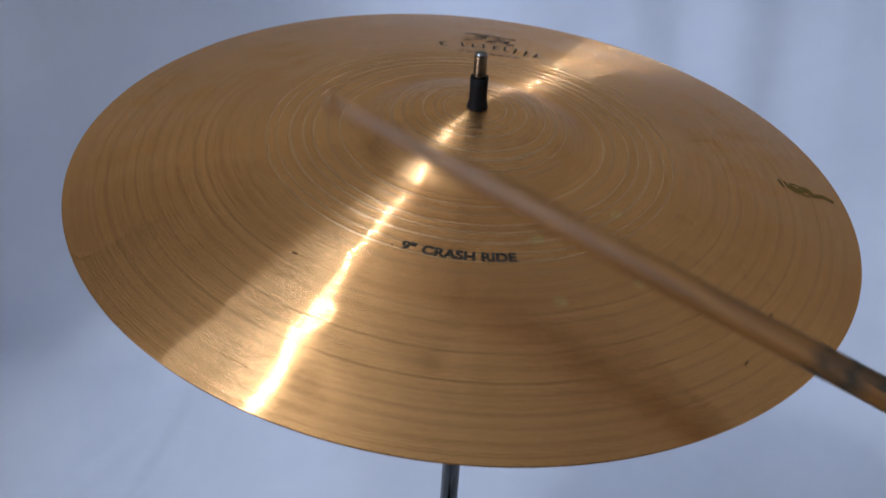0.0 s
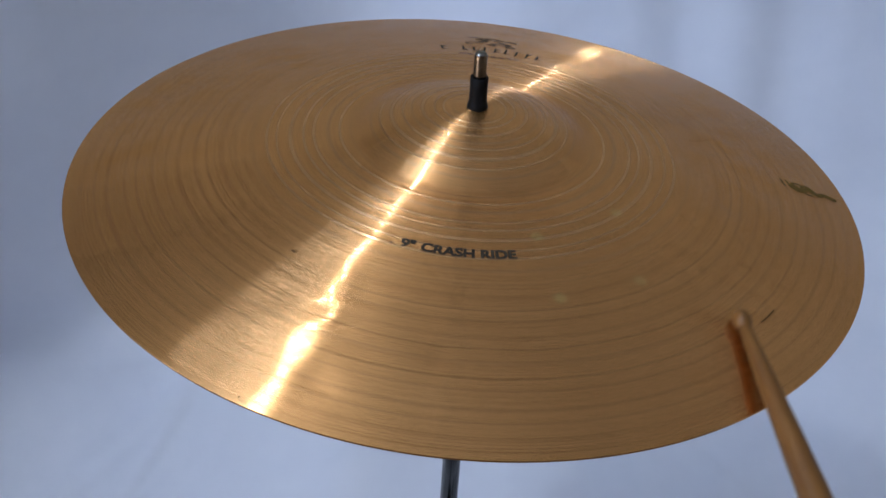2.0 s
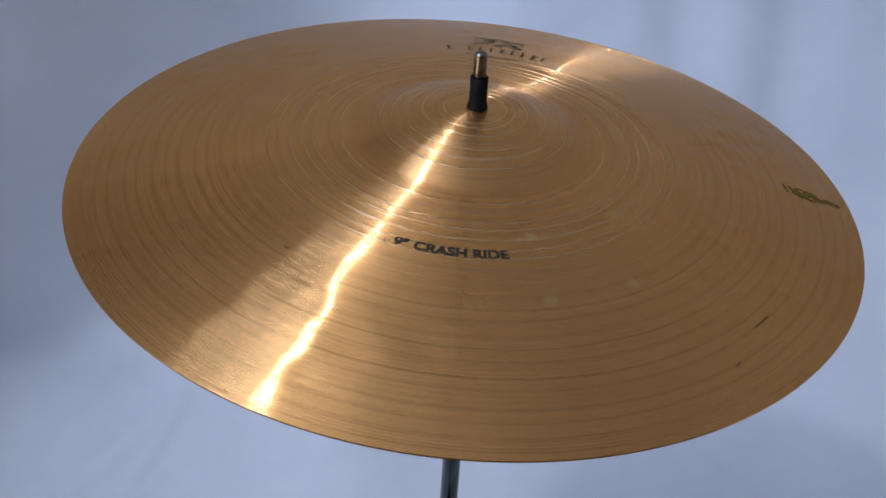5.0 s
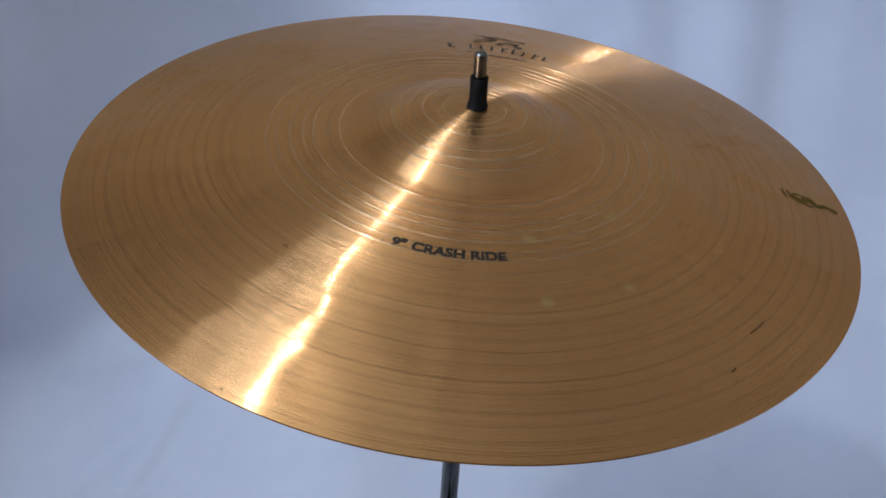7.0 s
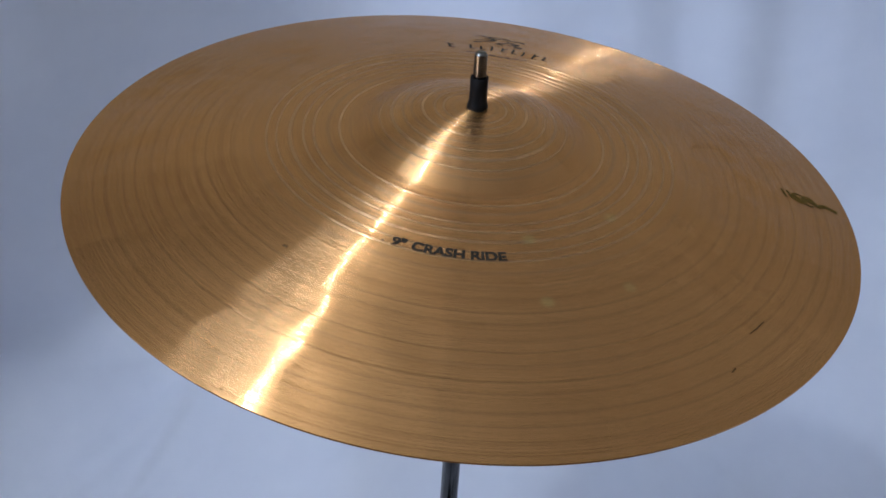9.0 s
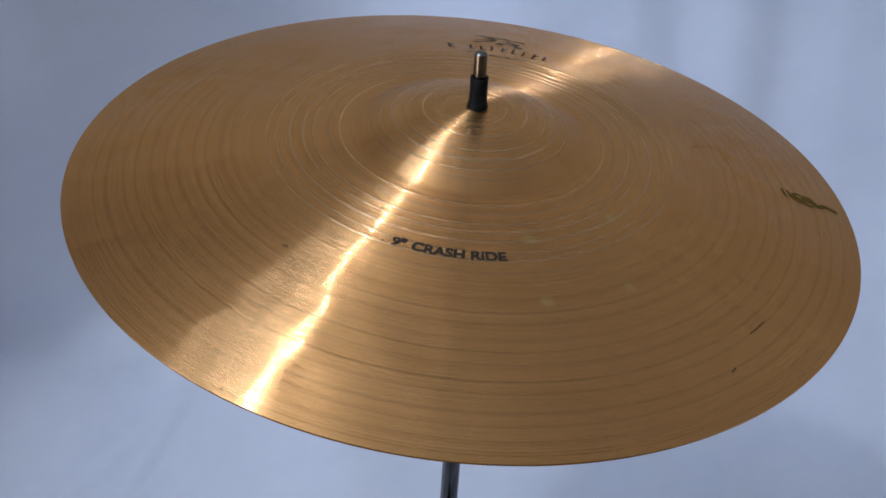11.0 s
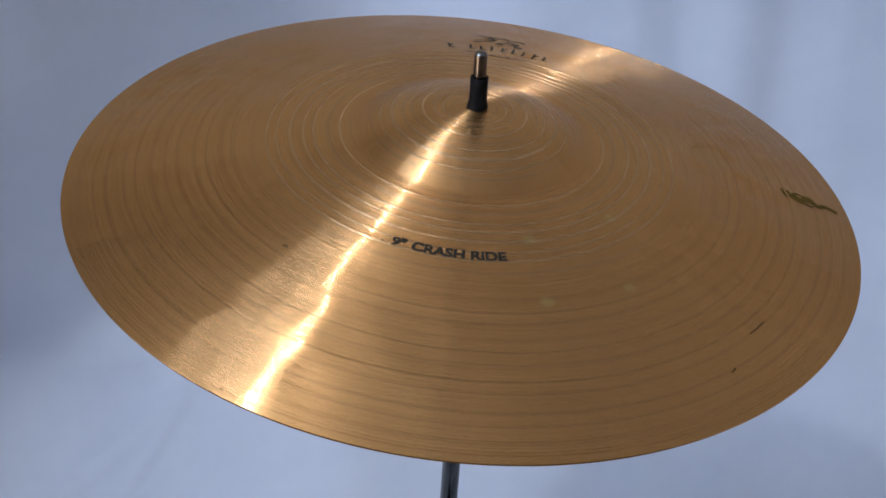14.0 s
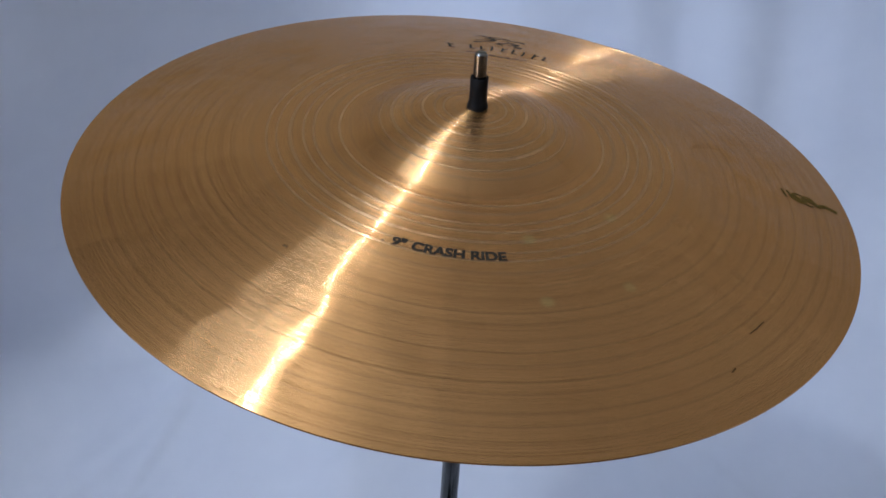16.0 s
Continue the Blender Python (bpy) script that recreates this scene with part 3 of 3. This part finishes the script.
def cymbal():
    cym = tagged(new("cymbal"), "golden bronze crash ride cymbal with lathe rings and hammer marks", "cymbal")
    cym.matrix_world = CYMBAL_REST
    bell = new("bell", cymbal_shell(0.0047, R_BELL, 130, 240))
    bow = new("bow", cymbal_shell(R_BELL, R_EDGE, 340, 600))
    for ob in (bell, bow):
        ob.data.materials.append(BRONZE)
        ob.parent = cym
    tagged(bell, "raised bronze bell")
    # size in black print
    part("size_lettering", lettering("CRASH RIDE", 0.1245, radians(-100.4), 0.0510, 0.0062), INK, cym, "black printed words")
    part("size_number", lettering('9"', 0.1245, radians(-117.0) + 0.026, 0.0082, 0.0062), INK, cym, "black printed number with a worn first digit")
    bm = bmesh.new()
    dome_strip(bm, [(0.1245, radians(-119.4)), (0.1232, radians(-119.4))], 0.0013)
    part("number_fleck", bm, INK, cym, "worn fleck of the first digit")
    # maker's mark: plain strokes in its place
    bm = bmesh.new()
    a0, a1 = radians(89.0), radians(59.4)
    for k in range(10):
        if k == 1:
            continue
        a = a0 + (a1 - a0) * k / 9.4
        tall = 0.0100 if k not in (4, 6) else 0.0115
        dome_strip(bm, [(0.1395, a), (0.1395 + tall * 0.5, a - 0.004), (0.1395 + tall, a)], 0.0015)
        if k % 3 != 1:
            dome_strip(bm, [(0.1398, a - 0.004), (0.1398 + tall * 0.12 * (k % 2), a - 0.030)], 0.0011)
        if k in (0, 5, 8):
            dome_strip(bm, [(0.1395 + tall * 0.55, a - 0.006), (0.1395 + tall * 0.9, a - 0.026)], 0.0011)
    part("maker_mark", bm, INK, cym, "black strokes of a printed mark")
    bm = bmesh.new()
    for k in range(0, 24, 3):
        dome_strip(bm, [(0.1300 - 0.003 * math.sin(math.pi * j / 24), radians(84.2 - 20.4 * j / 24)) for j in (k, k + 1, k + 2.3)], 0.0020)
    part("mark_underline", bm, RED_INK, cym, "thin dull red line under the mark")
    bm = bmesh.new()
    pen = random.Random(5)
    for k in range(24):
        r, a = pen.uniform(0.1570, 0.1775), radians(pen.uniform(70.0, 82.0))
        n, bend = 7, pen.uniform(-1.2, 1.2)
        dome_strip(bm, [(r + 0.0016 * math.sin(bend * j), a - 0.014 * j * pen.uniform(0.7, 1.1) * 0.62) for j in range(n)], pen.uniform(0.0008, 0.0017))
    part("emblem", bm, INK, cym, "black pen-stroke emblem")
    # faded print near the rim
    bm = bmesh.new()
    mid = radians(-10.3)
    for r, half in ((0.1985, 0.032), (0.2022, 0.030)):
        dome_strip(bm, [(r, mid + half), (r + 0.0015, mid - half * 0.4)], 0.0014)
    for cx in (0.2085, 0.2150):
        dome_strip(bm, [(cx + 0.0042 * math.cos(t), mid - 0.002 - (cx - 0.2085) * 0.6 + 0.024 * math.sin(t)) for t in (2 * math.pi * k / 14 for k in range(13))], 0.0016)
    dome_strip(bm, [(0.2045, mid + 0.01), (0.2100, mid - 0.016), (0.2160, mid + 0.004), (0.2210, mid - 0.018), (0.2260, mid - 0.004), (0.2340, mid - 0.016)], 0.0036)
    part("rim_print", bm, FADED, cym, "faded olive print near the rim")
    # scuffs
    for pts, wide in (([(0.2065, radians(-49.2)), (0.2067, radians(-51.2)), (0.2066, radians(-53.1))], 0.0006), ([(0.2170, radians(-60.0)), (0.2182, radians(-61.0))], 0.0006),
                      ([(0.2378, radians(-125.1)), (0.2387, radians(-125.1))], 0.0010), ([(0.1550, radians(-136.3)), (0.1545, radians(-135.2))], 0.0014)):
        bm = bmesh.new()
        dome_strip(bm, pts, wide)
        part("scuff", bm, SCUFF, cym, "small dark scuff")
    return cym


CYMBAL = cymbal()


# ---- drumstick ----
def drumstick():
    """The tip is at the origin, the butt up along z."""
    stick = tagged(new("drumstick"), "oiled hickory drumstick with an acorn tip", "drumstick")
    part("shaft", lathe([(0.0030, 0.0095), (0.0031, 0.012), (0.0037, 0.025), (0.0048, 0.050), (0.0060, 0.080), (0.0067, 0.105), (0.0070, 0.125), (0.0070, 0.385), (0.0066, 0.398), (0.0045, 0.405), (0, 0.407)], 36), HICKORY, stick)
    part("tip", lathe([(0, -0.0020), (0.0024, -0.0012), (0.0042, 0.0012), (0.0048, 0.0040), (0.0045, 0.0068), (0.0036, 0.0090), (0.0030, 0.0100), (0, 0.0100)], 32), HICKORY, stick, "darkened acorn tip")
    # worn dark print round the grip
    for z0, wide, a0, a1 in ((0.268, 0.007, -3.1, 3.1), (0.279, 0.010, 0.4, 3.6), (0.292, 0.012, -2.4, 2.4), (0.310, 0.016, -0.6, 2.7), (0.333, 0.005, -3.1, 3.1)):
        bm = bmesh.new()
        rows = [[bm.verts.new((0.00712 * math.cos(a), 0.00712 * math.sin(a), z0 + dz + 0.0012 * math.sin(5 * a))) for a in (a0 + (a1 - a0) * k / 24 for k in range(25))] for dz in (0, wide)]
        for k in range(24):
            bm.faces.new((rows[0][k], rows[0][k + 1], rows[1][k + 1], rows[1][k]))
        part("print_band", bm, INK, stick, "worn black print on the grip")
    return stick


STICK = drumstick()


# ---- movement ----
def motions():
    def turned(rx, ry, rz):
        v = Vector((radians(rx), radians(ry), radians(rz)))
        q = Matrix.Rotation(v.length, 4, v.normalized()) if v.length > 1e-6 else Matrix.Identity(4)
        return CYMBAL_REST @ q

    rows = [(t, turned(*r)) for t, *r in SWING]
    # ringing out
    t = 4.3
    while t < 7.95:
        k = t - 4.2
        a = math.exp(-k / 0.52) * math.sin(2 * math.pi * k / 0.70)
        rows.append((t, turned(-4.6 * a + 0.45 * math.exp(-k / 0.5), -5.0 * a + 0.5 * math.exp(-k / 0.5), 1.13 * max(0.0, 1 - k / 1.2))))
        t = round(t + 0.1, 1)
    rows += [(8.0, CYMBAL_REST), (16.0, CYMBAL_REST)]
    walk(CYMBAL, rows)

    def held(tip, way):
        return Matrix.Translation(tip) @ Vector(way).to_track_quat("Z", "Y").to_matrix().to_4x4()

    walk(STICK, [(t, held(tip, way)) for t, tip, way in STROKES])


SWING = (
    (0.0, 0.29, -0.37, 2.56), (0.1, 2.58, -0.28, 2.74), (0.2, 5.70, 1.07, 2.68), (0.3, 4.77, 1.58, 2.51),
    (0.4, 1.47, 1.18, 2.38), (0.5, 0.83, 1.05, 2.67), (0.6, 3.98, 0.69, 2.57), (0.7, 4.07, 1.95, 2.60),
    (0.8, 2.30, 1.04, 2.85), (0.9, 1.02, 1.44, 2.80), (1.0, 3.55, 5.15, 3.08), (1.1, 3.64, 6.62, 3.17),
    (1.2, 1.29, 3.31, 3.26), (1.3, -1.36, -0.51, 3.13), (1.4, -3.21, -3.37, 3.03), (1.5, -2.87, -3.42, 2.86),
    (1.6, -0.58, -0.19, 2.27), (1.7, 1.23, 2.33, 2.10), (1.8, 2.13, 3.62, 2.16), (1.9, 1.21, 2.56, 2.00),
    (2.0, -0.71, -0.72, 2.24), (2.1, 0.13, -0.36, 2.37), (2.2, 0.61, 0.09, 2.23), (2.3, 2.20, 2.14, 2.27),
    (2.4, 1.85, 2.69, 2.34), (2.5, 1.91, 1.69, 2.55), (2.6, 0.55, 0.48, 2.43), (2.7, 2.54, 1.48, 2.72),
    (2.8, 2.59, 1.64, 2.60), (2.9, 3.77, 3.05, 2.64), (3.0, 2.63, 2.43, 2.64), (3.1, 2.68, 3.02, 2.81),
    (3.2, 0.98, 1.71, 2.76), (3.3, 3.36, 2.75, 3.02), (3.4, 3.12, 2.62, 3.32), (3.5, 0.28, 0.68, 3.15),
    (3.6, 5.08, 5.71, 3.14), (3.7, 5.94, 7.37, 2.87), (3.8, 3.56, 5.29, 2.36), (3.9, 3.80, 4.89, 1.91),
    (4.0, 6.38, 6.29, 1.75), (4.1, 4.60, 4.70, 1.45), (4.2, 0.45, 0.51, 1.13),
)
STROKES = (
    (0, (-0.0805, -0.0768, 1.0451), (0.864, -0.470, -0.181)),
    (0.0333, (-0.0733, -0.1064, 1.0300), (0.896, -0.413, -0.162)),
    (0.1, (-0.0556, -0.2120, 0.9765), (0.961, -0.253, -0.109)),
    (0.2, (-0.0729, -0.1733, 0.9722), (0.932, -0.363, 0.014)),
    (0.3, (-0.0278, -0.1465, 0.9801), (0.871, -0.490, -0.014)),
    (0.4, (0.0503, -0.0415, 1.0427), (0.568, -0.814, -0.125)),
    (0.5, (0.0369, -0.1291, 0.9855), (0.740, -0.660, -0.130)),
    (0.6, (0.0890, -0.0247, 1.0657), (0.455, -0.878, -0.150)),
    (0.7, (0.0645, -0.0691, 0.9878), (0.541, -0.840, -0.044)),
    (0.8, (0.2734, -0.1633, 0.9435), (-0.154, -0.988, -0.013)),
    (1, (0.2884, -0.1938, 0.9526), (-0.209, -0.971, -0.114)),
    (1.8, (0.2884, -0.1938, 0.9526), (-0.209, -0.971, -0.114)),
    (1.9, (0.2482, -0.0716, 1.0014), (-0.018, -0.895, -0.446)),
    (2, (0.1359, -0.1441, 0.9697), (0.104, -0.990, -0.094)),
    (2.1, (0.2110, -0.0117, 1.0157), (-0.010, -0.927, -0.374)),
    (2.2, (0.1387, -0.0907, 0.9885), (-0.012, -0.983, -0.184)),
    (2.3, (0.2643, -0.0459, 1.0196), (-0.061, -0.910, -0.411)),
    (2.4, (0.1108, -0.1468, 0.9739), (0.186, -0.972, -0.144)),
    (2.5, (0.2643, -0.0459, 1.0196), (-0.061, -0.910, -0.411)),
    (2.6, (0.1138, -0.1317, 0.9910), (0.222, -0.940, -0.260)),
    (2.7, (0.2628, -0.0620, 1.0146), (-0.032, -0.896, -0.443)),
    (2.8, (0.1287, -0.1314, 0.9882), (0.161, -0.958, -0.239)),
    (2.9, (0.2663, -0.0655, 1.0097), (-0.039, -0.906, -0.423)),
    (3, (0.1435, -0.1338, 0.9850), (0.056, -0.974, -0.219)),
    (3.1, (0.2628, -0.0620, 1.0146), (-0.032, -0.896, -0.443)),
    (3.2, (0.1539, -0.1140, 0.9841), (-0.003, -0.984, -0.179)),
    (3.3, (0.2628, -0.0620, 1.0146), (-0.032, -0.896, -0.443)),
    (3.4, (0.2580, -0.0461, 1.0193), (-0.017, -0.912, -0.410)),
    (3.5, (0.1749, -0.0939, 0.9666), (-0.094, -0.995, -0.039)),
    (3.6, (0.2718, -0.1465, 0.9665), (-0.191, -0.980, -0.051)),
    (3.8, (0.2884, -0.1938, 0.9526), (-0.209, -0.971, -0.114)),
    (16, (0.2884, -0.1938, 0.9526), (-0.209, -0.971, -0.114)),
)

motions()
